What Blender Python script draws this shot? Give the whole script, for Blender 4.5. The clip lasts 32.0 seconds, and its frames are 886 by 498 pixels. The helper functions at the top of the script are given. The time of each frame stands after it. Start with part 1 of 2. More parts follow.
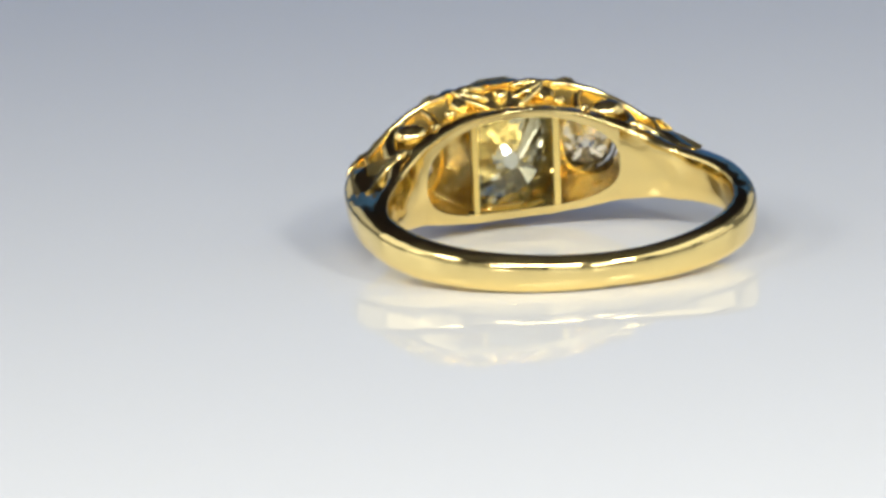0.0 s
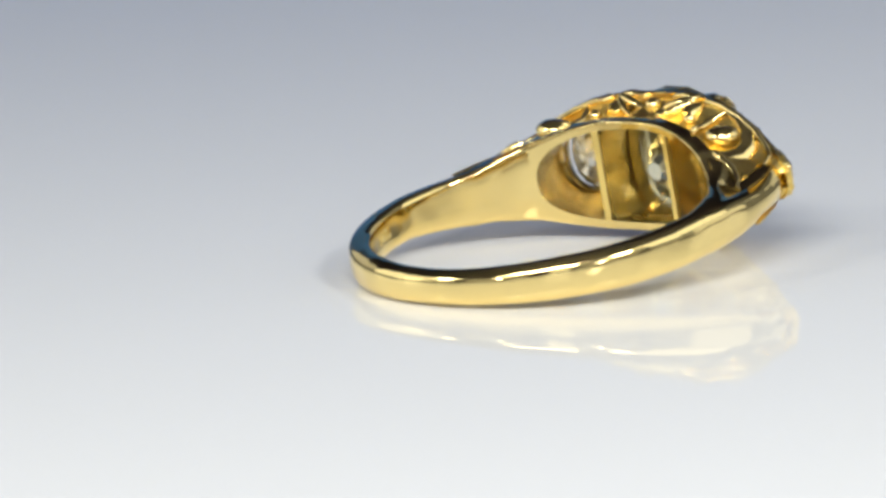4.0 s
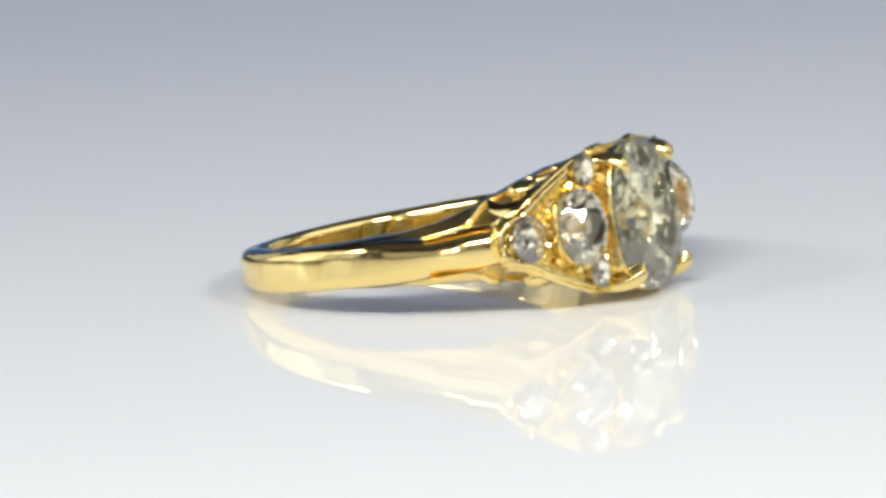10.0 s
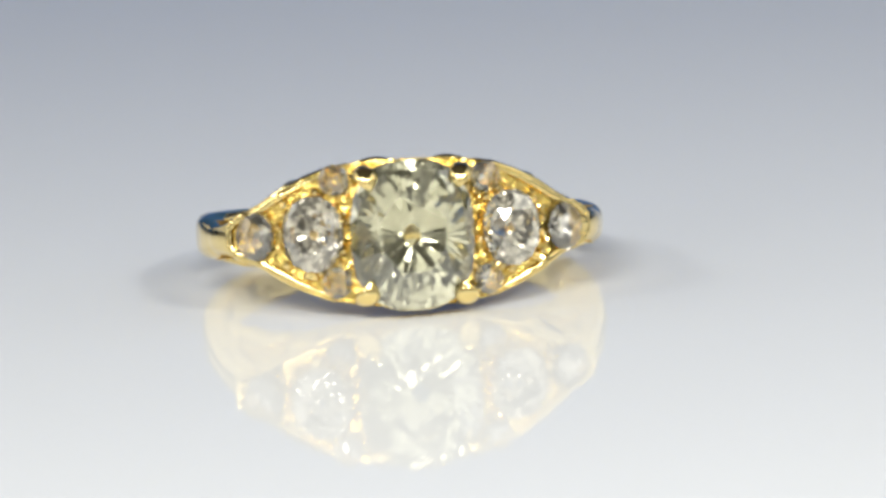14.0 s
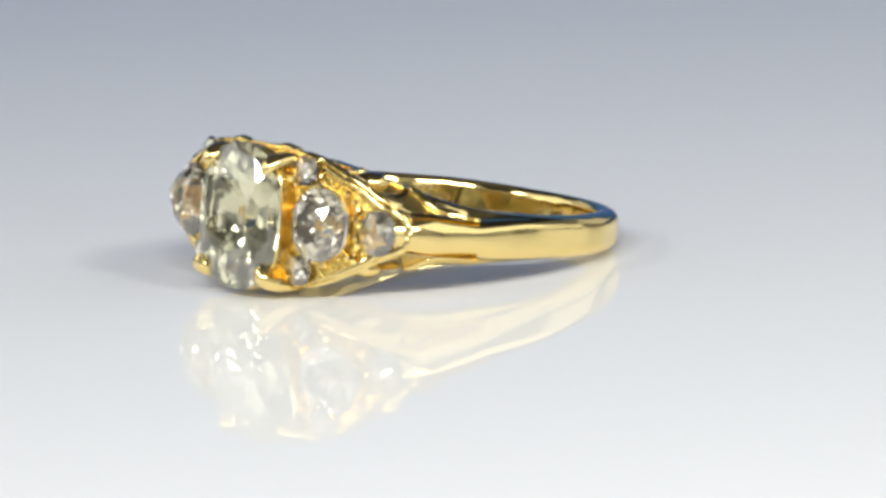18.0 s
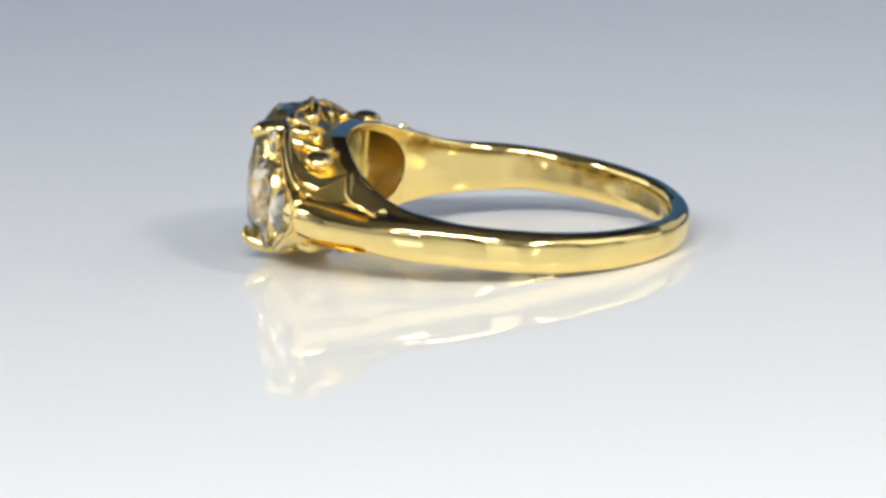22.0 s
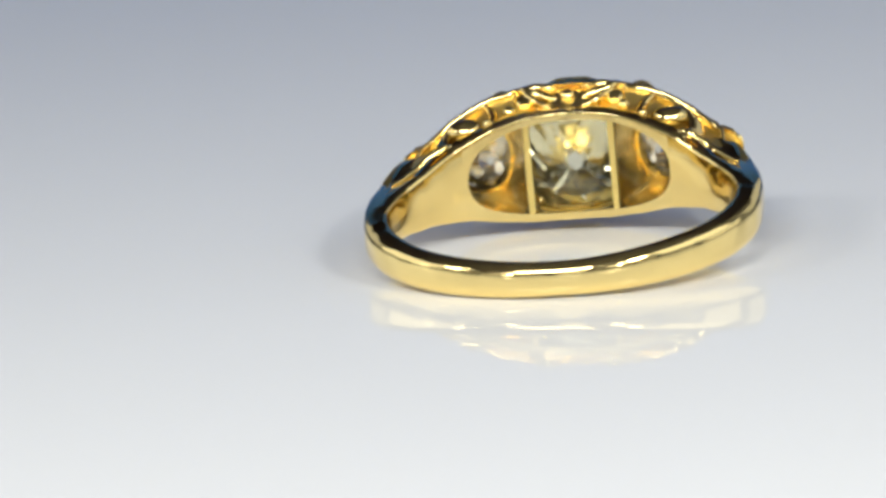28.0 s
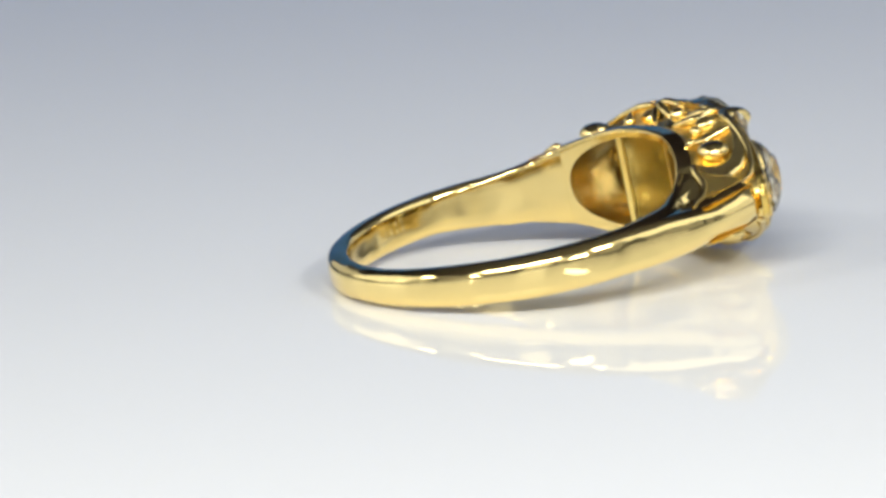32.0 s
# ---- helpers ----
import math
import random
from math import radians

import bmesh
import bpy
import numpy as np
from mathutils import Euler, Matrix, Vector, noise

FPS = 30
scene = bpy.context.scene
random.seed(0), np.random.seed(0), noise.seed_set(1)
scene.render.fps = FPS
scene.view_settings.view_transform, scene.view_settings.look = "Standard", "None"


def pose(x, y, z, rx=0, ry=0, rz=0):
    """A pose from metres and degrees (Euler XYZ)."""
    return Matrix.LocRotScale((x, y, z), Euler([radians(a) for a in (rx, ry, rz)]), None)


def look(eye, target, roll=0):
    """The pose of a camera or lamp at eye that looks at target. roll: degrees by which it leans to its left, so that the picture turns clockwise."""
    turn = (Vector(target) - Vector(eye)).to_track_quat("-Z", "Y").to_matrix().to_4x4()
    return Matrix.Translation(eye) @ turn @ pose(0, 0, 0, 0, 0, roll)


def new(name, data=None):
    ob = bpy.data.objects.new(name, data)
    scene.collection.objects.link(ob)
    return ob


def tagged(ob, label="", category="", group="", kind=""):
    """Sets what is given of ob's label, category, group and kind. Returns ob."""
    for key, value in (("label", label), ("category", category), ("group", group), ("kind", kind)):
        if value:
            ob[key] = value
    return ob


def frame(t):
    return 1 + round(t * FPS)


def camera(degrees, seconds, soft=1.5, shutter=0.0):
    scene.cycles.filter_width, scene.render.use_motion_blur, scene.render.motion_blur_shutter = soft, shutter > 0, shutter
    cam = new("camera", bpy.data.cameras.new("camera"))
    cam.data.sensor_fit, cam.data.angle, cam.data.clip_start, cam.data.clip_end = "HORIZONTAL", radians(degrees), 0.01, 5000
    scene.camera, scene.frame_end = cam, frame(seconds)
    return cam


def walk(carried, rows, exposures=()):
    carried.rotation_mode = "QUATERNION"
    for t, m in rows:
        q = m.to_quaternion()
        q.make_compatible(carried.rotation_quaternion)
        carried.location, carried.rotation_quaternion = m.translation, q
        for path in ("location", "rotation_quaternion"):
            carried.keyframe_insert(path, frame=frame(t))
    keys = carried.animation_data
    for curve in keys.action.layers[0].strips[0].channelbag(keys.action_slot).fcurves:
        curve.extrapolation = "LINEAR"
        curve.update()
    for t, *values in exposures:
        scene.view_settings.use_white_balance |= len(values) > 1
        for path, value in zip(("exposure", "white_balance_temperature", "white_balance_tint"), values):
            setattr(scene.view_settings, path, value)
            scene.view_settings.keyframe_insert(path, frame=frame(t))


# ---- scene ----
MM = 0.001
PERIOD = 26.5            # seconds for one full turn of the turning plate
FRONT_TIME = 14.3        # the moment at which the head faces the camera

# ---- camera ----
cam = camera(9.58, 32.0, soft=3.4)
EYE = Vector((0.0, -0.27399, 0.05284))
PITCH, YAW = radians(10.721), radians(0.418)
AHEAD = Vector((-math.sin(YAW) * math.cos(PITCH), math.cos(YAW) * math.cos(PITCH), -math.sin(PITCH)))
still = look(EYE, EYE + AHEAD, -3.064)
walk(cam, [(0.0, still), (32.0, still)],      # the automatic exposure falls a little while the bright stones face the camera
     [(0.0, -0.17), (3.0, -0.15), (7.0, -0.07), (10.0, -0.08), (12.0, -0.13), (14.3, -0.17), (16.5, -0.13), (19.0, -0.08), (22.0, -0.06), (25.0, -0.12), (28.0, -0.15), (31.0, -0.08), (32.0, -0.07)])

# ---- light ----
world = bpy.data.worlds.new("room_air")
scene.world = world
world.use_nodes = True
world.node_tree.nodes["Background"].inputs[0].default_value = (0.05, 0.055, 0.065, 1)
world.node_tree.nodes["Background"].inputs[1].default_value = 1.0


def on_sphere(azimuth, elevation, distance):
    a, e = radians(azimuth), radians(elevation)
    return Vector((distance * math.cos(e) * math.sin(a), -distance * math.cos(e) * math.cos(a), distance * math.sin(e)))


LAMPS = [  # azimuth from the camera's side, elevation, distance, width, height, watts, colour
    (-72, 34, 0.40, 0.065, 0.045, 0.28, (0.98, 0.99, 0.965)),
    (37, 34, 0.34, 0.055, 0.04, 0.44, (0.98, 0.99, 0.965)),
    (-10, 38, 0.36, 0.235, 0.032, 1.28, (0.98, 0.99, 0.97)),
    (24, 15, 0.44, 0.03, 0.03, 0.15, (0.98, 0.99, 0.965)),
    (-33, 14, 0.44, 0.03, 0.03, 0.15, (0.98, 0.99, 0.965)),
    (80, 36, 0.46, 0.42, 0.30, 0.56, (0.98, 0.99, 0.965)),
    # unseen panels added from here on, to brighten the stones and soften the shadows
    (-40, 13, 0.50, 0.22, 0.20, 0.055, (0.98, 0.99, 0.97)),
    (2, 14, 0.46, 0.13, 0.18, 0.10, (0.98, 0.99, 0.97)),
    (37, 13, 0.50, 0.22, 0.20, 0.055, (0.98, 0.99, 0.97)),
    (-142, 17, 0.50, 0.26, 0.20, 0.09, (0.98, 0.99, 0.97)),
    (142, 17, 0.50, 0.26, 0.20, 0.09, (0.98, 0.99, 0.97)),
    (100, 12, 0.40, 0.22, 0.14, 0.09, (0.98, 0.99, 0.97)),
    (-76, 12, 0.46, 0.22, 0.14, 0.09, (0.98, 0.99, 0.97)),
    (-102, 24, 0.46, 0.36, 0.30, 0.44, (0.98, 0.99, 0.97)),
]


# ---- materials ----
def material(name, color, rough, metal=0.0, **more):
    m = bpy.data.materials.new(name)
    m.use_nodes = True
    b = m.node_tree.nodes["Principled BSDF"]
    b.inputs["Base Color"].default_value = (*color, 1)
    b.inputs["Roughness"].default_value = rough
    b.inputs["Metallic"].default_value = metal
    for key, value in more.items():
        b.inputs[key.replace("_", " ")].default_value = value
    return m


def grain(m, scale, strength, rough_low, rough_high, distance=0.00002, detail=4, wave=0.0):
    """Fine relief and patchy gloss on a material, at a scale given per metre."""
    nt = m.node_tree
    b = nt.nodes["Principled BSDF"]
    at = nt.nodes.new("ShaderNodeTexCoord")
    fine = nt.nodes.new("ShaderNodeTexNoise")
    fine.inputs["Scale"].default_value = scale
    fine.inputs["Detail"].default_value = detail
    patch = nt.nodes.new("ShaderNodeTexNoise")
    patch.inputs["Scale"].default_value = scale / 7
    ramp = nt.nodes.new("ShaderNodeMapRange")
    ramp.inputs["To Min"].default_value = rough_low
    ramp.inputs["To Max"].default_value = rough_high
    bump = nt.nodes.new("ShaderNodeBump")
    bump.inputs["Strength"].default_value = strength
    bump.inputs["Distance"].default_value = distance
    nt.links.new(at.outputs["Object"], fine.inputs["Vector"])
    nt.links.new(at.outputs["Object"], patch.inputs["Vector"])
    nt.links.new(patch.outputs["Fac"], ramp.inputs["Value"])
    nt.links.new(ramp.outputs["Result"], b.inputs["Roughness"])
    nt.links.new(fine.outputs["Fac"], bump.inputs["Height"])
    if wave:                                            # slow unevenness of hand finishing
        slow = nt.nodes.new("ShaderNodeTexNoise")
        slow.inputs["Scale"].default_value = 420
        slow.inputs["Detail"].default_value = 1
        swell = nt.nodes.new("ShaderNodeBump")
        swell.inputs["Strength"].default_value = wave
        swell.inputs["Distance"].default_value = 0.0002
        nt.links.new(at.outputs["Object"], slow.inputs["Vector"])
        nt.links.new(slow.outputs["Fac"], swell.inputs["Height"])
        nt.links.new(swell.outputs["Normal"], bump.inputs["Normal"])
    nt.links.new(bump.outputs["Normal"], b.inputs["Normal"])
    return m


GOLD = grain(material("polished_gold", (0.87, 0.69, 0.295), 0.08, 1.0), 900, 0.08, 0.05, 0.15, wave=0.6)
CARVED = grain(material("carved_gold", (0.92, 0.77, 0.37), 0.16, 1.0), 1900, 0.8, 0.10, 0.24, 0.00014)
FACE = grain(material("bright_cut_gold", (0.85, 0.62, 0.17), 0.14, 1.0), 1500, 0.9, 0.08, 0.2, 0.0003)
SATIN = grain(material("cast_gold", (0.90, 0.70, 0.25), 0.35, 1.0), 1500, 0.35, 0.25, 0.42)
CELL = grain(material("old_reddish_gold", (0.93, 0.73, 0.31), 0.3, 1.0), 800, 0.3, 0.16, 0.30, 0.0004)
# transmission below 1 leaves a pale diffuse share that brightens the dark facets
PALE_STONE = material("pale_yellow_diamond", (1.0, 0.96, 0.66), 0.0, 0.0, Transmission_Weight=0.955, IOR=2.42)
CLEAR_STONE = material("clear_diamond", (1.0, 0.92, 0.72), 0.0, 0.0, Transmission_Weight=0.97, IOR=2.42)
ROSE_STONE = material("rose_cut_diamond", (1.0, 0.95, 0.82), 0.0, 0.0, Transmission_Weight=0.97, IOR=2.42)
ACRYLIC = grain(material("white_acrylic", (0.787, 0.784, 0.767), 0.05, 0.0, IOR=1.26), 60, 0.004, 0.012, 0.035)
BOARD = grain(material("white_card", (0.82, 0.82, 0.82), 0.7), 40, 0.05, 0.6, 0.8)
GREY_BOARD = grain(material("grey_card", (0.30, 0.28, 0.28), 0.7), 40, 0.05, 0.6, 0.8)
BLUE_BOARD = grain(material("blue_grey_card", (0.08, 0.25, 0.70), 0.7), 40, 0.05, 0.6, 0.8)
WALL = grain(material("dim_wall_paint", (0.22, 0.18, 0.24), 0.8), 30, 0.1, 0.7, 0.9)
CEILING = grain(material("dim_ceiling_paint", (0.36, 0.30, 0.36), 0.8), 30, 0.1, 0.7, 0.9)
HOUSING = material("black_lamp_metal", (0.03, 0.03, 0.03), 0.5, 0.6)


# ---- mesh helpers ----
def linked(name, bm, mat, scale=MM, smooth=True):
    me = bpy.data.meshes.new(name)
    bmesh.ops.scale(bm, vec=(scale, scale, scale), verts=bm.verts)
    bm.to_mesh(me)
    bm.free()
    me.materials.append(mat)
    for f in me.polygons:
        f.use_smooth = smooth
    return me


def part(name, bm, mat, parent, label="", smooth=True, sharp=40):
    me = linked(name, bm, mat, MM, smooth)
    if smooth and sharp:
        me.set_sharp_from_angle(angle=radians(sharp))
    ob = new(name, me)
    ob.parent = parent
    if label:
        tagged(ob, label)
    return ob


def grid_mesh(rows, close_u=True, close_v=False, cap=False):
    """Quads between rows of points; close_u joins the ends of each row, close_v the last row to the first."""
    bm = bmesh.new()
    vs = [[bm.verts.new(p) for p in row] for row in rows]
    n, m = len(vs), len(vs[0])
    for i in range(n if close_v else n - 1):
        for j in range(m if close_u else m - 1):
            a, b = vs[i], vs[(i + 1) % n]
            k = (j + 1) % m
            bm.faces.new((a[j], a[k], b[k], b[j]))
    if cap:
        bm.faces.new(list(reversed(vs[0])))
        bm.faces.new(vs[-1])
    bmesh.ops.recalc_face_normals(bm, faces=bm.faces)
    return bm


def tube(path, radii, seg=10, flat=1.0, side=None):
    """A round bar along a path with a radius for each point, ends rounded off."""
    pts = [Vector(p) for p in path]
    first = pts[0] - (pts[1] - pts[0]).normalized() * radii[0] * 0.7
    last = pts[-1] + (pts[-1] - pts[-2]).normalized() * radii[-1] * 0.7
    pts = [first] + pts + [last]
    rad = [radii[0] * 0.45] + list(radii) + [radii[-1] * 0.45]
    rows = []
    for i, p in enumerate(pts):
        d = (pts[min(i + 1, len(pts) - 1)] - pts[max(i - 1, 0)]).normalized()
        if side is None:
            side = d.orthogonal().normalized()
        side = Vector(side)
        side = (side - d * side.dot(d)).normalized()
        up = d.cross(side)
        rows.append([p + (side * math.cos(a) + up * math.sin(a) * flat) * rad[i] for a in (2 * math.pi * k / seg for k in range(seg))])
    return grid_mesh(rows, cap=True)


def bow(a, b, c, n=10):
    """Points on a curve from a to c that leans towards b."""
    a, b, c = Vector(a), Vector(b), Vector(c)
    return [a * (1 - t) ** 2 + b * 2 * t * (1 - t) + c * t * t for t in (k / n for k in range(n + 1))]


def mix(a, b, t):
    return a + (b - a) * t


def table_of(x, pairs):
    """A smooth reading between the given (place, value) pairs."""
    for (x0, y0), (x1, y1) in zip(pairs, pairs[1:]):
        if x <= x1:
            t = max(0.0, (x - x0) / (x1 - x0))
            return mix(y0, y1, t * t * (3 - 2 * t)) if len(pairs) == 2 else mix(y0, y1, t)
    return pairs[-1][1]


# ---- the place ----
def box(name, size, centre, mat, label, category):
    bm = bmesh.new()
    bmesh.ops.create_cube(bm, size=1)
    bmesh.ops.scale(bm, vec=size, verts=bm.verts)
    bmesh.ops.translate(bm, vec=centre, verts=bm.verts)
    return tagged(new(name, linked(name, bm, mat, 1.0, False)), label, category, "", "structure")


def room():
    bm = bmesh.new()
    bmesh.ops.create_cube(bm, size=1)
    bmesh.ops.scale(bm, vec=(1.6, 1.8, 0.012), verts=bm.verts)
    bmesh.ops.translate(bm, vec=(0, 0.35, -0.006), verts=bm.verts)
    bmesh.ops.bevel(bm, geom=bm.edges[:], offset=0.003, segments=2, affect="EDGES")
    tagged(new("display_surface", linked("display_surface", bm, ACRYLIC, 1.0, False)),
           "glossy white acrylic display surface under the ring", "display surface", "", "structure")
    box("floor", (4.0, 4.0, 0.1), (0, 0, -0.80), WALL, "dim grey floor of the room", "floor")
    box("ceiling", (4.0, 4.0, 0.1), (0, 0, 0.95), CEILING, "unlit pale ceiling of the room", "ceiling")
    for name, size, centre in (("wall_north", (4.2, 0.1, 2.6), (0, 2.05, 0.45)), ("wall_south", (4.2, 0.1, 2.6), (0, -2.05, 0.45)),
                               ("wall_east", (0.1, 4.0, 2.6), (2.05, 0, 0.45)), ("wall_west", (0.1, 4.0, 2.6), (-2.05, 0, 0.45))):
        box(name, size, centre, WALL, "plain dim grey wall of the room", "wall")


room()


def booth():
    """Unseen white reflector cards added on edge round the display surface, roofed over in grey to darken reflections;
    the one behind the ring is blue-grey.
    """
    for name, size, centre, turn, mat, label in (
            ("side_card", (0.004, 1.0, 0.34), (-0.50, 0.10, 0.17), 0, BOARD, "unseen white reflector card added on the display surface"),
            ("side_card", (0.004, 1.5, 0.70), (0.50, 0.35, 0.35), 0, BOARD, "unseen white reflector card added on the display surface"),
            ("front_card", (0.37, 0.004, 0.70), (-0.305, -0.50, 0.35), 0, BOARD, "unseen white reflector card added behind the camera"),
            ("front_card", (0.37, 0.004, 0.70), (0.305, -0.50, 0.35), 0, BOARD, "unseen white reflector card added behind the camera"),
            ("top_card", (1.004, 1.0, 0.004), (0, 0.0, 0.702), 0, GREY_BOARD, "unseen grey card added across the taller standing cards, for dark overhead reflections"),
            ("back_card", (0.99, 0.004, 0.30), (0, 0.62, 0.15), 0, BLUE_BOARD, "blue-grey card standing behind the ring")):
        bm = bmesh.new()
        bmesh.ops.create_cube(bm, size=1)
        bmesh.ops.scale(bm, vec=size, verts=bm.verts)
        ob = new(name, linked(name, bm, mat, 1.0, False))
        ob.matrix_world = pose(*centre, 0, 0, turn)
        tagged(ob, label, "card", "cards round the display surface")


booth()


def lamp(azimuth, elevation, distance, width, height, watts, color):
    at = on_sphere(azimuth, elevation, distance)
    m = look(at, (0, 0, 0))
    data = bpy.data.lights.new("lamp_glow", "AREA")
    data.shape, data.size, data.size_y, data.energy, data.color = "RECTANGLE", width, height, watts, color
    glow = new("lamp_glow", data)
    glow.matrix_world = m
    out = Vector((at.x, at.y, 0)).normalized()
    foot = Vector((at.x, at.y, 0)) + out * 0.05
    # the tall ones are fill panels added out of view
    thing = tagged(new("unseen_lamp"), ("added unseen broad soft panel" if height > 0.1 else "small black metal lamp") + " on a stand, lit, facing the ring", "lamp", "lamps round the display surface")
    thing.location = foot
    w, h = width / 2 + 0.004, height / 2 + 0.004
    rows = [[(-w, -h, z), (w, -h, z), (w, h, z), (-w, h, z)] for z in (-0.002, 0.03)]
    rows.append([(-w * 0.6, -h * 0.6, 0.045), (w * 0.6, -h * 0.6, 0.045), (w * 0.6, h * 0.6, 0.045), (-w * 0.6, h * 0.6, 0.045)])
    bm = grid_mesh(rows)
    bm.faces.new([v for v in bm.verts if v.co.z > 0.04])
    bmesh.ops.transform(bm, matrix=Matrix.Translation(-foot) @ m, verts=bm.verts)
    shell = new("lamp_head", linked("lamp_head", bm, HOUSING, 1.0, False))
    shell.parent = thing
    back = at - foot + (m.to_3x3() @ Vector((0, 0, 0.04)))
    pole = new("pole", linked("pole", tube([(0, 0, 0.01), (0, 0, back.z * 0.6), back], [0.005] * 3), HOUSING, 1.0))
    pole.parent = thing
    disc = [[(r * math.cos(a), r * math.sin(a), z) for a in (2 * math.pi * k / 32 for k in range(32))] for r, z in ((0.05, 0), (0.05, 0.008), (0.046, 0.012), (0.008, 0.014))]
    base = new("base", linked("base", grid_mesh(disc, cap=True), HOUSING, 1.0))
    base.parent = thing


for row in LAMPS:
    lamp(*row)

# ---- the ring: x across the head, -y out of the head, z along the finger; millimetres ----
HX = -0.25               # the head sits a little to one side of the shank
R_IN = 8.15


def half_width(d):
    """Half the width of the inner band at d degrees from the middle of the head."""
    return table_of(d, [(0, 3.1), (15, 3.02), (28, 2.68), (42, 2.12), (58, 1.5), (70, 1.25), (90, 1.05), (130, 0.96), (180, 0.93)])


def inner_radius(d):
    return table_of(d, [(0, R_IN), (30, R_IN + 0.08), (60, 8.6), (90, 9.1), (180, 9.25)])


def outer_radius(d):
    return table_of(d, [(40, 12.95), (45, 12.8), (51, 12.35), (58, 11.8), (64, 11.4), (70, 11.1), (78, 10.78), (90, 10.53), (120, 10.47), (180, 10.42)])


def rail_half(d):
    return table_of(d, [(40, 1.06), (50, 1.16), (60, 1.14), (80, 1.04), (110, 0.92), (180, 0.82)])


def uneven(d, z):
    """The shank is not quite symmetrical: its lower edge, worn less, stands out a little further than its upper one."""
    d = (d + 180) % 360 - 180
    fuller = 0.0 if d > 0 else table_of(-d, [(55, 0.0), (80, 0.14), (140, 0.14), (170, 0.0)])
    d = abs(d)
    full = min(1.0, abs(z) / 0.9)
    if z > 0:
        return z + full * (fuller + table_of(d, [(40, 0.0), (65, -0.13), (90, -0.02), (120, 0.01), (150, 0.05), (180, 0.05)]))
    return z - full * table_of(d, [(40, 0.0), (65, 0.33), (90, 0.17), (120, 0.20), (150, 0.05), (180, -0.11)])


def polar(r, degrees, z):
    a = radians(degrees)
    return Vector((r * math.sin(a), -r * math.cos(a), z))


def front(x):
    """How far out the face of the head lies, across it."""
    u = (x - HX) / 9.25
    return -(11.75 - 2.75 * u * u)


BOAT = [(-2.0, 3.66), (0.0, 3.7), (2.0, 3.66), (3.5, 3.48), (4.9, 3.02), (6.5, 2.24), (8.0, 1.3), (9.3, 0.6)]


def boat(x):
    """Half the height of the boat-shaped face across the head: a swelling middle, rounded ends."""
    u = abs(x - HX)
    if u > 8.0:
        return math.sqrt(max(0.0, 1.3 ** 2 - (u - 8.0) ** 2))
    for i in range(1, len(BOAT) - 2):
        x0, x1 = BOAT[i][0], BOAT[i + 1][0]
        if u <= x1:
            t = (u - x0) / (x1 - x0)
            a, b, c, d = (BOAT[i + k][1] for k in (-1, 0, 1, 2))
            return 0.5 * (2 * b + (c - a) * t + (2 * a - 5 * b + 4 * c - d) * t * t + (3 * b - a - 3 * c + d) * t ** 3)


ring = tagged(new("ring"), "yellow gold ring with pale cushion diamond and smaller stones", "ring")


def section(phi):
    """Half the outline of the shank at an angle from the head: (radius, height) from the inner face outwards."""
    d = abs((phi + 180) % 360 - 180)
    ri, wi, ro, wo = inner_radius(d), half_width(d), outer_radius(d), rail_half(d)
    carve = min(0.85, max(0.0, (62 - d) / 14))      # the hollow between band and rail on the shoulders
    depth, low = 1.15, wo * 0.85
    swell = min(1.0, max(0.0, (88 - d) / 26))        # towards the head the outer face swells into a rounded rail
    lip = mix(0.40, 0.17, max(carve, swell * 0.7))   # rounding of the inner edge
    corner = [(ri, wi * 0.35)]
    for i in range(4):
        g = math.pi / 2 * (i / 3.6)
        corner.append((ri + lip * (1 - math.cos(g)), wi - lip + lip * math.sin(g)))
    dome, span = [], min(ro - ri - 0.52, mix(0.46, 0.72, swell))
    ze = wi - mix(0.20, 0.24 + (wi - wo) * 0.9, swell)
    top = lip * 0.93
    for i in range(1, 6):                           # the side, sloping a little outwards
        dome.append((ri + top + (0.14 + span - top) * i / 5, mix(wi, ze, (i / 5) ** mix(1.6, 3.5, swell))))
    re = ri + 0.14 + span
    for i in range(1, 9):                           # its rounded edge and the outer face
        a = math.pi / 2 * i / 8
        dome.append((re + (ro - re) * math.sin(a) ** mix(0.7, 0.9, swell), ze * max(0.0, math.cos(a)) ** mix(0.5, 0.7, swell)))
    start = ri + lip * 0.74                         # the plain back of the shank is one even curve, rounded like a D
    for i in range(13):
        a = math.pi / 2 * (i + 1) / 13
        even = start + (ro - start) * math.sin(a) ** 0.85, wi * 0.985 * max(0.0, math.cos(a)) ** 0.5
        dome[i] = mix(even[0], dome[i][0], swell), mix(even[1], dome[i][1], swell)
    far = ro - depth                                # beside the rail the shoulder is left broad and flat, then hollowed
    cut = [(ri + 0.25, wi - 0.02), (ri + 0.55, wi - 0.03), (ri + 1.0, wi - 0.06), (ri + 1.18, wi - 0.16),
           (mix(ri + 1.2, far, 0.4), mix(wi, low, 0.75)), (far - 0.12, low)]
    for i in range(7):
        a = math.pi / 2 * (1 - i / 6)
        cut.append((ro - depth * (1 - math.cos(a)), wo * math.sin(a)))
    half = corner + [(mix(p[0], q[0], carve), mix(p[1], q[1], carve)) for p, q in zip(dome, cut)]
    return half


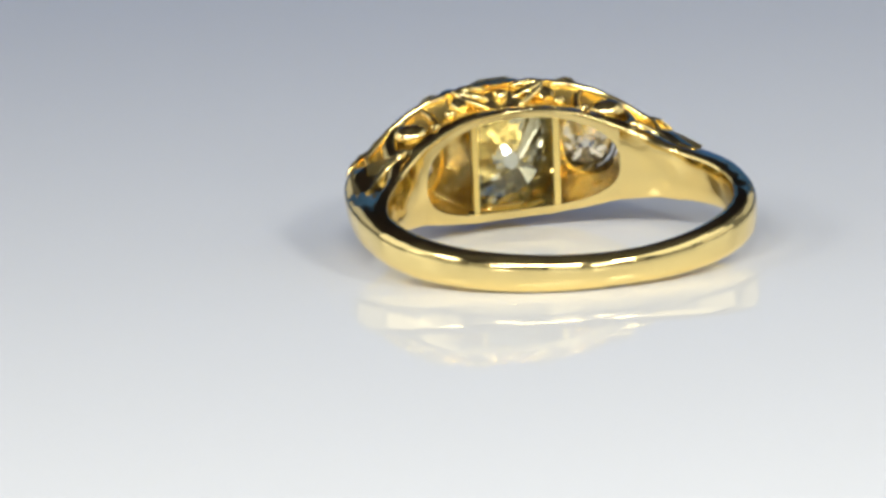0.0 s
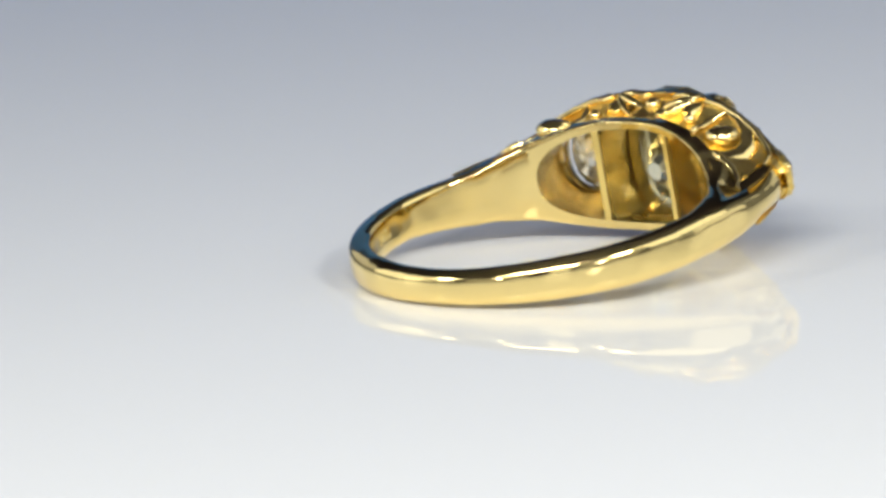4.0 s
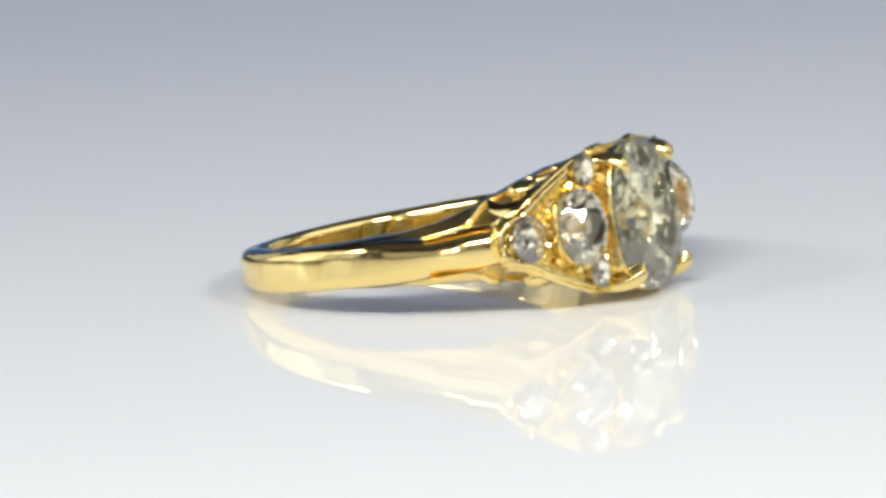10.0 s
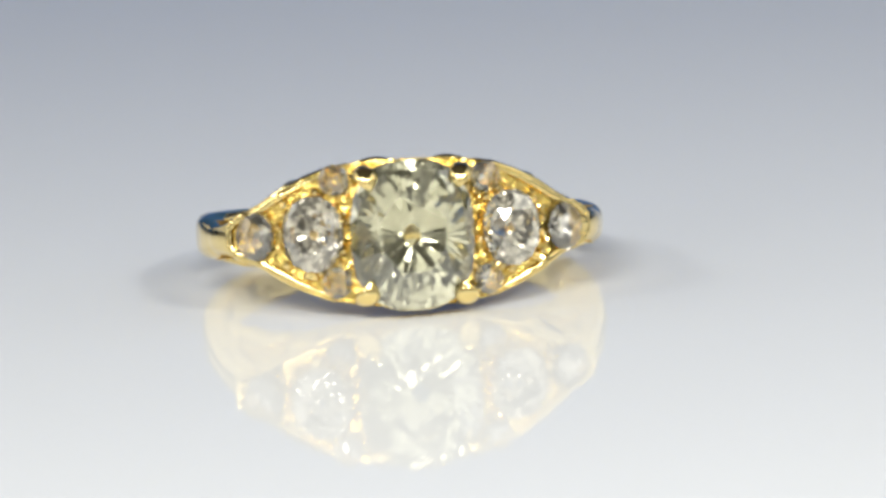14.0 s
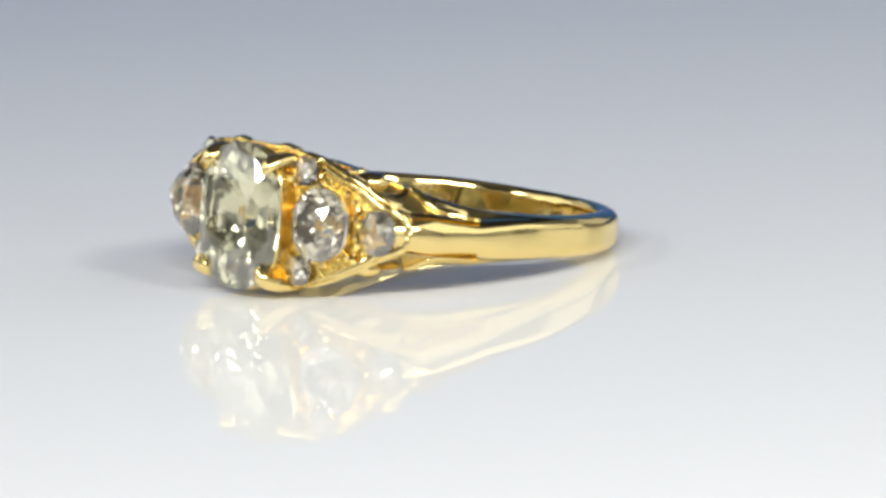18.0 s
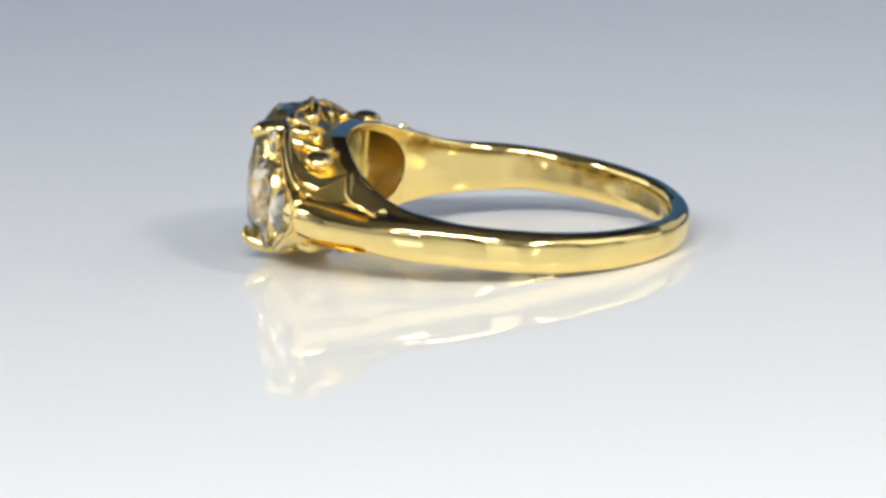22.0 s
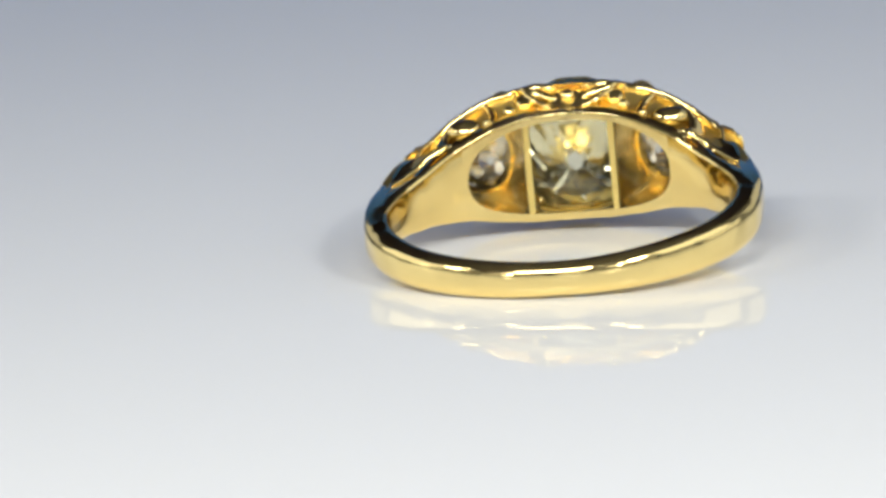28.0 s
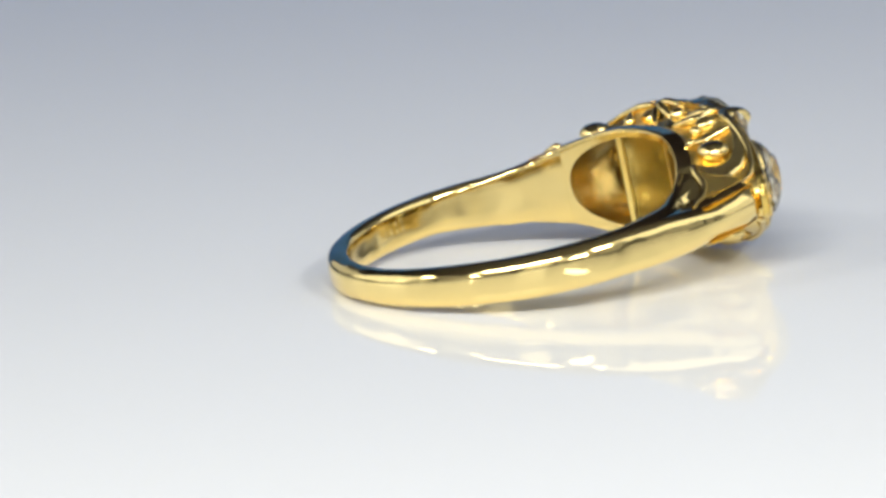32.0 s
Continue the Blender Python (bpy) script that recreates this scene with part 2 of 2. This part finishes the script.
def shank():
    rows = []
    for k in range(-96, 97):
        phi = 180 + k * 138.5 / 96
        half = section(phi)
        loop = half + [(r, -z) for r, z in reversed(half[:-1])]
        rows.append([polar(r, phi, uneven(phi, z)) for r, z in loop])
    return part("shank", grid_mesh(rows, cap=True), GOLD, ring, "polished yellow gold shank with tapered shoulders", sharp=50)


SHANK = shank()


def shoulder_ridges():
    """From the gallery a fine ridge runs down each shoulder and meets the rail in a point."""
    for side in (1, -1):
        for sign in (1, -1):
            path = []
            for k in range(13):
                t = k / 12
                phi = side * mix(43.5, 64, t)
                half = section(phi % 360)
                at = mix(7.2, 11.0, t ** 0.8)
                i = int(at)
                r, z = (mix(half[i][n], half[i + 1][n], at - i) for n in (0, 1))
                path.append(polar(r, phi, uneven(phi, sign * (z + 0.05))))
            part("shoulder_ridge", tube(path, [0.22, 0.24, 0.24, 0.23, 0.22, 0.21, 0.20, 0.18, 0.16, 0.13, 0.12, 0.10, 0.06]), GOLD, SHANK)


shoulder_ridges()


def shoulder_webs():
    """A bright sloping field fills the angle between the ridge and the rail."""
    for side in (1, -1):
        for sign in (1, -1):
            rows = []
            for k in range(13):
                t = k / 12
                phi = side * mix(42.5, 63.5, t)
                half = section(phi % 360)
                at = mix(7.2, 11.0, t ** 0.8)
                i = int(at)
                r0, z0 = (mix(half[i][n], half[i + 1][n], at - i) for n in (0, 1))
                d = abs(phi)
                r1, z1 = outer_radius(d) - 0.42, rail_half(d) * 0.80
                row = []
                for m in range(6):
                    u = m / 5
                    row.append(polar(mix(r0, r1, u), phi, uneven(phi, sign * (mix(z0 + 0.02, z1, u) - 0.10 * math.sin(math.pi * u)))))
                rows.append(row)
            part("shoulder_web", grid_mesh(rows, close_u=False), SATIN, SHANK, "bright-cut gold field on the shoulder")


shoulder_webs()


# windows in the inner band, and the cells behind the stones
def in_window(x, z):
    return abs((x + 0.15) / 5.75) ** 2.3 + abs(z / 2.62) ** 2.3 < 1


def edge_of(inside, cx, cz, n):
    """The outline of a region round an inner point."""
    out = []
    for k in range(n):
        a = 2 * math.pi * (k + 0.5) / n
        lo, hi = 0.0, 12.0
        for _ in range(26):
            mid = (lo + hi) / 2
            if inside(cx + mid * math.cos(a), cz + mid * math.sin(a)):
                lo = mid
            else:
                hi = mid
        out.append((cx + lo * math.cos(a), cz + lo * math.sin(a)))
    return out


def wrap(x, z, r):
    """A point of the flat plan of the inner band, bent round the finger."""
    a = x / R_IN
    r += inner_radius(math.degrees(abs(a))) - R_IN
    return Vector((r * math.sin(a), -r * math.cos(a), z))


def inner_band():
    n = 96
    hole = edge_of(in_window, -0.45, 0, n)
    end = radians(48) * R_IN

    def in_band(x, z):
        return abs(x) < end and abs(z) < half_width(math.degrees(abs(x) / R_IN))
    rim = edge_of(in_band, HX, 0, n)
    rows = []
    for inner, r in ((0, R_IN + 0.3), (0, R_IN + 0.06), (0.03, R_IN), (0.08, R_IN), (0.3, R_IN), (0.6, R_IN), (0.86, R_IN), (0.92, R_IN + 0.02), (0.965, R_IN + 0.10), (0.99, R_IN + 0.22), (1, R_IN + 0.36), (0.985, R_IN + 0.55), (0.94, R_IN + 0.85)):
        rows.append([wrap(mix(h[0], e[0], inner), mix(h[1], e[1], inner), r + 0.015) for h, e in zip(hole, rim)])
    band = part("inner_band", grid_mesh(rows, close_v=True), GOLD, ring, "polished inner band with an oval window behind the stones", sharp=50)
    for x in (-2.47, 2.13):
        bars = []
        for z in (-2.5, -1.2, 0, 1.2, 2.5):
            bars.append([wrap(x + dx, z, r) for dx, r in ((-0.17, R_IN + 0.02), (0.17, R_IN + 0.02), (0.13, R_IN + 0.6), (-0.13, R_IN + 0.6))])
        part("window_bar", grid_mesh(bars, cap=True), SATIN, band, "thin gold bar across the window", smooth=False)


inner_band()

# stones: centre across, centre along the finger, half width, half height, squareness, height scale, material, name, label
STONES = [
    (HX - 0.12, -0.15, 3.15, 3.85, 2.7, 1.0, PALE_STONE, "centre_stone", "large pale yellow cushion-cut diamond"),
    (HX - 5.05, 0.05, 1.58, 1.95, 2.2, 1.0, CLEAR_STONE, "side_stone", "clear round old-cut diamond"),
    (HX + 5.0, 0.0, 1.58, 1.95, 2.2, 1.0, CLEAR_STONE, "side_stone", "clear round old-cut diamond"),
    (HX - 7.88, 0.0, 1.05, 1.22, 2.0, 0.9, ROSE_STONE, "end_stone", "small grey-white diamond in the pointed end"),
    (HX + 7.9, -0.1, 1.05, 1.22, 2.0, 0.9, ROSE_STONE, "end_stone", "small grey-white diamond in the pointed end"),
    (HX - 3.9, 2.75, 0.8, 0.8, 2.0, 0.9, ROSE_STONE, "accent_stone", "tiny rose-cut diamond beside the centre stone"),
    (HX + 3.75, 2.65, 0.8, 0.8, 2.0, 0.9, ROSE_STONE, "accent_stone", "tiny rose-cut diamond beside the centre stone"),
    (HX - 3.9, -2.45, 0.8, 0.8, 2.0, 0.9, ROSE_STONE, "accent_stone", "tiny rose-cut diamond beside the centre stone"),
    (HX + 3.75, -2.55, 0.8, 0.8, 2.0, 0.9, ROSE_STONE, "accent_stone", "tiny rose-cut diamond beside the centre stone"),
]


def super_round(a, b, power, angle):
    c, s = math.cos(angle), math.sin(angle)
    k = (abs(c / a) ** power + abs(s / b) ** power) ** (-1 / power)
    return k * c, k * s


def seat(x):
    """The turn of a stone that sits square on the face of the head."""
    slope = 2 * 2.75 * (x - HX) / 9.25 ** 2
    return math.atan(slope)


def old_cut(a, b, power, crown, pavilion, table):
    """An old mine cut: eight-sided table, stars, kites and halves above; eight mains, short halves and an open culet below."""
    bm = bmesh.new()
    rnd = random.Random(int(a * 1000))                  # cut by eye, so no two facets quite agree

    def ring_of(n, scale, y, turn, loose, soft=power):
        for k in range(n):
            x, z = super_round(a * scale, b * scale, soft, 2 * math.pi * (k + turn) / n)
            bm.verts.new((x + rnd.uniform(-loose, loose) * a, y + rnd.uniform(-loose, loose) * a * 0.35, z + rnd.uniform(-loose, loose) * a))
    ring_of(8, table, -crown, 0.5, 0.03, 2.3)
    ring_of(8, table + (1 - table) * 0.45, -crown * 0.72, 0.0, 0.035, 2.4)
    ring_of(16, 0.88, -0.44 * crown, 0.0, 0.012)
    ring_of(16, 1.0, -0.10 * crown, 0.5, 0.0)
    ring_of(16, 1.0, 0.05 * crown, 0.5, 0.0)
    ring_of(16, 0.68, pavilion * 0.385, 0.0, 0.032, 2.4)
    ring_of(8, 0.42, pavilion * 0.68, 0.5, 0.05, 2.1)
    ring_of(8, 0.14, pavilion, 0.0, 0.008, 2.0)
    bmesh.ops.convex_hull(bm, input=bm.verts[:])
    bmesh.ops.dissolve_limit(bm, angle_limit=radians(1.0), verts=bm.verts[:], edges=bm.edges[:])
    return bm


def rose_cut(a, b):
    """A low dome of three large facets over six on a flat base."""
    bm = bmesh.new()
    hand = random.Random(int(a * 777))
    for n, scale, y, turn in ((12, 1.0, -0.10, 0.0), (12, 0.97, 0.0, 0.0), (6, 0.66, -0.42 * a, 0.5), (3, 0.2, -0.66 * a, 0.25)):
        for k in range(n):
            ang = 2 * math.pi * (k + turn) / n + hand.uniform(-0.06, 0.06)
            bm.verts.new((a * scale * math.cos(ang), y, b * scale * math.sin(ang)))
    bmesh.ops.convex_hull(bm, input=bm.verts[:])
    return bm


def stones():
    for x, z, a, b, power, tall, mat, name, label in STONES:
        big = a > 2
        bm = rose_cut(a, b) if a < 1.2 else old_cut(a, b, power, 0.98 if big else a * 0.56 * tall, 3.0 if big else a * 0.97, 0.53 if big else 0.5)
        bmesh.ops.rotate(bm, matrix=Matrix.Rotation(seat(x), 3, "Z"), verts=bm.verts)
        bmesh.ops.translate(bm, vec=(x, front(x) - 0.05 + (-0.62 if big else (-0.12 if a < 1.2 else -0.48)), z), verts=bm.verts)
        part(name, bm, mat, ring, label, smooth=False)


stones()


def face_plate():
    """The boat-shaped face, cut out for every stone and bent to its curve."""
    bm = bmesh.new()

    def loop(pts):
        vs = [bm.verts.new((x, 0, z)) for x, z in pts]
        return [bm.edges.new((vs[i], vs[(i + 1) % len(vs)])) for i in range(len(vs))]
    n = 120
    outline = []
    for k in range(n):
        u = math.cos(2 * math.pi * k / n)
        x = HX + 9.3 * u
        outline.append((x, boat(x) * (1 if k <= n / 2 else -1)))
    edges = loop([p for i, p in enumerate(outline) if i == 0 or (Vector(p) - Vector(outline[i - 1])).length > 0.02])
    for x, z, a, b, power, *_ in STONES:
        if a < 1.2:
            continue
        m = 40
        scale = 0.97
        pts = [super_round(a * scale, b * scale, power, 2 * math.pi * k / m) for k in range(m)]
        pts = [(x + p, z + q) for p, q in pts]
        pts = [(p, max(-boat(p) + 0.12, min(boat(p) - 0.12, q))) for p, q in pts]
        edges += loop(pts)
    bmesh.ops.triangle_fill(bm, use_beauty=True, use_dissolve=False, edges=edges)
    flat = bm.faces[:]
    made = bmesh.ops.extrude_face_region(bm, geom=flat)
    for v in [v for v in made["geom"] if isinstance(v, bmesh.types.BMVert)]:
        v.co.y = 0.35
    for v in bm.verts:
        v.co.y += front(v.co.x) + 0.12
    bmesh.ops.recalc_face_normals(bm, faces=bm.faces)
    return part("face_plate", bm, FACE, ring, "boat-shaped gold face that holds the stones", smooth=False)


FACE_PLATE = face_plate()


def collars():
    """A low gold collar under the girdle of each large stone closes the gap to the face."""
    for x, z, a, b, power, *_ in STONES[:3]:
        lift = 0.56 if a > 2 else 0.40
        rows = []
        for scale, y in ((0.985, 0.45), (0.985, -lift + 0.08), (0.96, -lift), (0.93, -lift + 0.1), (0.93, 0.45)):
            rows.append([Vector((p, y, q)) for p, q in (super_round(a * scale, b * scale, power, 2 * math.pi * k / 64) for k in range(64))])
        bm = grid_mesh(rows)
        bmesh.ops.rotate(bm, matrix=Matrix.Rotation(seat(x), 3, "Z"), verts=bm.verts)
        bmesh.ops.translate(bm, vec=(x, front(x), z), verts=bm.verts)
        part("seat_collar", bm, CELL, FACE_PLATE, "low gold collar under a stone")


collars()


def cells():
    """Gold walls from each large stone down to its window."""
    for i, (x0, x1) in enumerate(((-2.3, 1.96), (-9, -2.64), (2.3, 9))):
        sx, sz, a, b, power, *_ = STONES[i]
        cx = 0.0 if i == 0 else (-3.7 if i == 1 else 3.4)
        back = edge_of(lambda x, z: in_window(x, z) and x0 < x < x1, cx, 0, 48)
        rows = []
        for t in (0, 0.5, 1):
            row = []
            for k, (bx, bz) in enumerate(back):
                px, pz = super_round(a * 0.96, b * 0.96, power, 2 * math.pi * (k + 0.5) / 48)
                p = Vector((sx + px, front(sx + px) + 0.15, sz + pz))
                row.append(p.lerp(wrap(bx, bz, R_IN + 0.27), t))
            rows.append(row)
        part("stone_cell", grid_mesh(rows), CELL, ring, "gold cell wall round the back of a stone")


cells()


# gallery: the side walls between the face and the inner band
def wall_point(x, v, sign, lift=0.0):
    """On the gallery wall: x across the head, v from the face (0) to the inner band (1), sign for its two sides."""
    u = (x - HX) / 9.25
    f = Vector((x, front(x) + 0.2, sign * (boat(x) - 0.05)))
    d = abs(u) * 54
    i = polar(R_IN + 0.7, math.copysign(d, u), sign * (half_width(d) - 0.03))
    p = f.lerp(i, v)
    p.z += sign * (lift - 0.45 * math.sin(math.pi * v))
    return p


def gallery():
    for sign in (1, -1):
        rows = []
        for k in range(61):
            x = HX + 9.2 * math.sin(math.pi / 2 * (k / 30 - 1))
            rows.append([wall_point(x, v / 8, sign) for v in range(9)])
        wall = part("gallery_wall", grid_mesh(rows, close_u=False), SATIN, ring, "satin gold gallery wall behind the ornament")

        def on(x, v, lift=0.0):
            return wall_point(HX + x, v, sign, lift if sign > 0 else lift * 0.5)

        def ball(x, v, lift, size):
            bm = bmesh.new()
            bmesh.ops.create_uvsphere(bm, u_segments=16, v_segments=10, radius=1)
            bmesh.ops.scale(bm, vec=size, verts=bm.verts)
            bmesh.ops.translate(bm, vec=on(x, v, lift), verts=bm.verts)
            return bm
        for side in (1, -1):
            # eye-shaped recess round the bud: a broad polished lower lid and a thin upper one
            lower = [(4.7, 0.10), (5.6, 0.08), (6.5, 0.12), (7.2, 0.26), (7.6, 0.46), (7.7, 0.68), (7.5, 0.9)]
            part("lower_lid", tube([on(side * x, v, 0.14) for x, v in lower], [0.14, 0.28, 0.42, 0.54, 0.58, 0.5, 0.26], 16, 0.36, (0, 1, 0)), GOLD, wall, "broad polished crescent below a bud")
            upper = [(4.7, 0.10), (4.35, 0.3), (4.3, 0.55), (4.5, 0.78), (5.0, 0.93)]
            part("upper_lid", tube([on(side * x, v, 0.14) for x, v in upper], [0.14, 0.22, 0.25, 0.22, 0.14], 12, 0.6, (1, 0, 0)), GOLD, wall)
            # ridge from the pointed end along the face up to the claw
            ridge = [(8.9, 0.3), (8.4, 0.12), (7.6, 0.06), (6.6, 0.03), (5.4, 0.04), (4.2, 0.06), (3.2, 0.1)]
            part("gallery_ridge", tube([on(side * x, v, 0.1) for x, v in ridge], [0.1, 0.15, 0.17, 0.18, 0.2, 0.22, 0.2]), GOLD, wall)
            # bud: an eye inside an oval ring
            part("bud", ball(side * 6.05, 0.54, 0.36, (1.0, 0.85, 0.52)), GOLD, wall, "small rounded bud in the gallery")
            part("bead", ball(side * 4.75, 0.84, 0.2, (0.24, 0.22, 0.2)), GOLD, wall)
            # three ridges fan out from each claw towards the middle of the gallery
            for v1, x1, r in ((0.12, 0.75, 0.24), (0.42, 0.55, 0.3), (0.72, 0.95, 0.26)):
                path = [on(side * mix(2.45, x1, t), mix(0.1, v1, t ** 0.7), 0.04 + 0.20 * math.sin(math.pi * (0.2 + 0.75 * t))) for t in (k / 7 for k in range(8))]
                part("leaf_ridge", tube(path, [r * w for w in (1.0, 1.15, 1.2, 1.15, 1.05, 0.9, 0.7, 0.4)], 12, 0.75, (0, 1, 0)), GOLD, wall)
            part("bead", ball(side * 3.35, 0.62, 0.22, (0.34, 0.34, 0.3)), GOLD, wall)
        part("bead", ball(0.0, 0.40, 0.28, (0.42, 0.44, 0.36)), GOLD, wall)


gallery()


def border():
    """The raised rim runs round each end of the face and stops at the claws."""
    for side in (1, -1):
        path = []
        for k in range(57):
            a = math.pi * (k / 56 - 0.5)
            x = HX + side * (4.1 + 5.04 * math.cos(a))
            path.append((x, front(x) + 0.02, (boat(x) - 0.20) * (1 if a > 0 else -1)))
        part("rim", tube(path, [(0.20 + 0.05 * math.sin(k * 1.7) * math.sin(k * 0.53 + side)) * min(1.0, 0.2 + 0.09 * min(k, 56 - k)) for k in range(57)], 12, 0.55, (0, 0, 1)), GOLD, FACE_PLATE, "polished gold rim round the end of the face")


border()


def claws():
    for x, z, in ((-2.7, 2.86), (2.2, 2.86), (-2.8, -3.12), (2.3, -3.22)):
        s = 1 if z > 0 else -1
        m = HX + (x - HX) * 0.93
        path = bow((x, -10.2, z + s * 0.14), (x, -12.95, z + s * 0.36), (m, -13.0, z - s * 0.48), 9)
        part("claw", tube(path, [0.56, 0.60, 0.62, 0.64, 0.65, 0.64, 0.62, 0.56, 0.45, 0.28], 18, 0.66, (1, 0, 0)), GOLD, ring, "rounded gold claw on the centre stone")


claws()


def beads():
    rnd = random.Random(4)
    spots = []
    for x, z, a, b, power, *_ in STONES[1:]:
        n = 10 if a > 1.2 else (6 if a > 0.9 else 4)
        for k in range(n):
            ang = 2 * math.pi * (k + 0.5) / n + rnd.uniform(-0.1, 0.1)
            p, q = super_round(a + 0.14, b + 0.14, power, ang)
            spots.append((x + p, z + q, rnd.uniform(0.2, 0.3)))
    for k in range(260):                                # grains raised between the settings
        x = HX + rnd.uniform(-8.8, 8.8)
        spots.append((x, rnd.uniform(-1, 1) * boat(x), rnd.uniform(0.10, 0.26)))
    kept = []
    for x, z, r in spots:
        if abs(z) > boat(x) - 0.5:
            continue
        if any((x - s[0]) ** 2 / s[2] ** 2 + (z - s[1]) ** 2 / s[3] ** 2 < 1 for s in STONES):
            continue
        if any((x - k[0]) ** 2 + (z - k[1]) ** 2 < 0.11 for k in kept):
            continue
        kept.append((x, z, r))
    bm = bmesh.new()
    bmesh.ops.create_icosphere(bm, subdivisions=1, radius=1)
    me = linked("bead", bm, GOLD, smooth=False)
    for x, z, r in kept:
        ob = new("bead", me)
        ob.parent = FACE_PLATE
        ob.matrix_basis = Matrix.LocRotScale(Vector((x, front(x) - 0.05, z)) * MM, Euler((rnd.uniform(0, 3), rnd.uniform(0, 3), rnd.uniform(-0.3, 0.3))).to_quaternion(), (r * rnd.uniform(0.6, 1.6), r * rnd.uniform(0.7, 1.2), r * rnd.uniform(0.7, 1.2)))


beads()


def hallmark(start, step, rise):
    """A worn stamp inside the shank: short raised bars, no longer legible."""
    bm = bmesh.new()
    for k in range(4):
        phi = start + k * step + (0.5 if k > 1 else 0.0)
        top, foot = rise + 0.36 - 0.05 * (k % 2), rise - 0.36 + 0.07 * (k == 2)
        rows = []
        for lift, w in ((0.06, 0.55), (-0.06, 0.35)):
            r = inner_radius(abs(phi)) + lift
            rows.append([polar(r, phi - w, foot), polar(r, phi + w, foot), polar(r, phi + w + 0.5, top), polar(r, phi - w + 0.5, top)])
        a, b = ([bm.verts.new(p) for p in row] for row in rows)
        bm.faces.new(b)
        for n in range(4):
            bm.faces.new((a[n], a[(n + 1) % 4], b[(n + 1) % 4], b[n]))
    bmesh.ops.recalc_face_normals(bm, faces=bm.faces)
    part("hallmark", bm, CARVED, SHANK, "worn stamped bars inside the shank", smooth=False)


hallmark(104.0, 2.6, 0.05)
hallmark(-137.0, 2.2, 0.3)


# ---- motions ----
SEAT = pose(-4.408 * MM, -0.213 * MM, 2.42 * MM) @ pose(0, 0, 0, 0, 0, 2.026) @ pose(0, 0, 0, 0, 1.647, 0) @ pose(0, 0, 0, -8.82, 0, 0)


def motions():
    rows = []
    for k in range(65):
        t = k * 0.5
        rows.append((t, pose(0, 0, 0, 0, 0, -360 / PERIOD * (t - FRONT_TIME)) @ SEAT))
    walk(ring, rows)


motions()
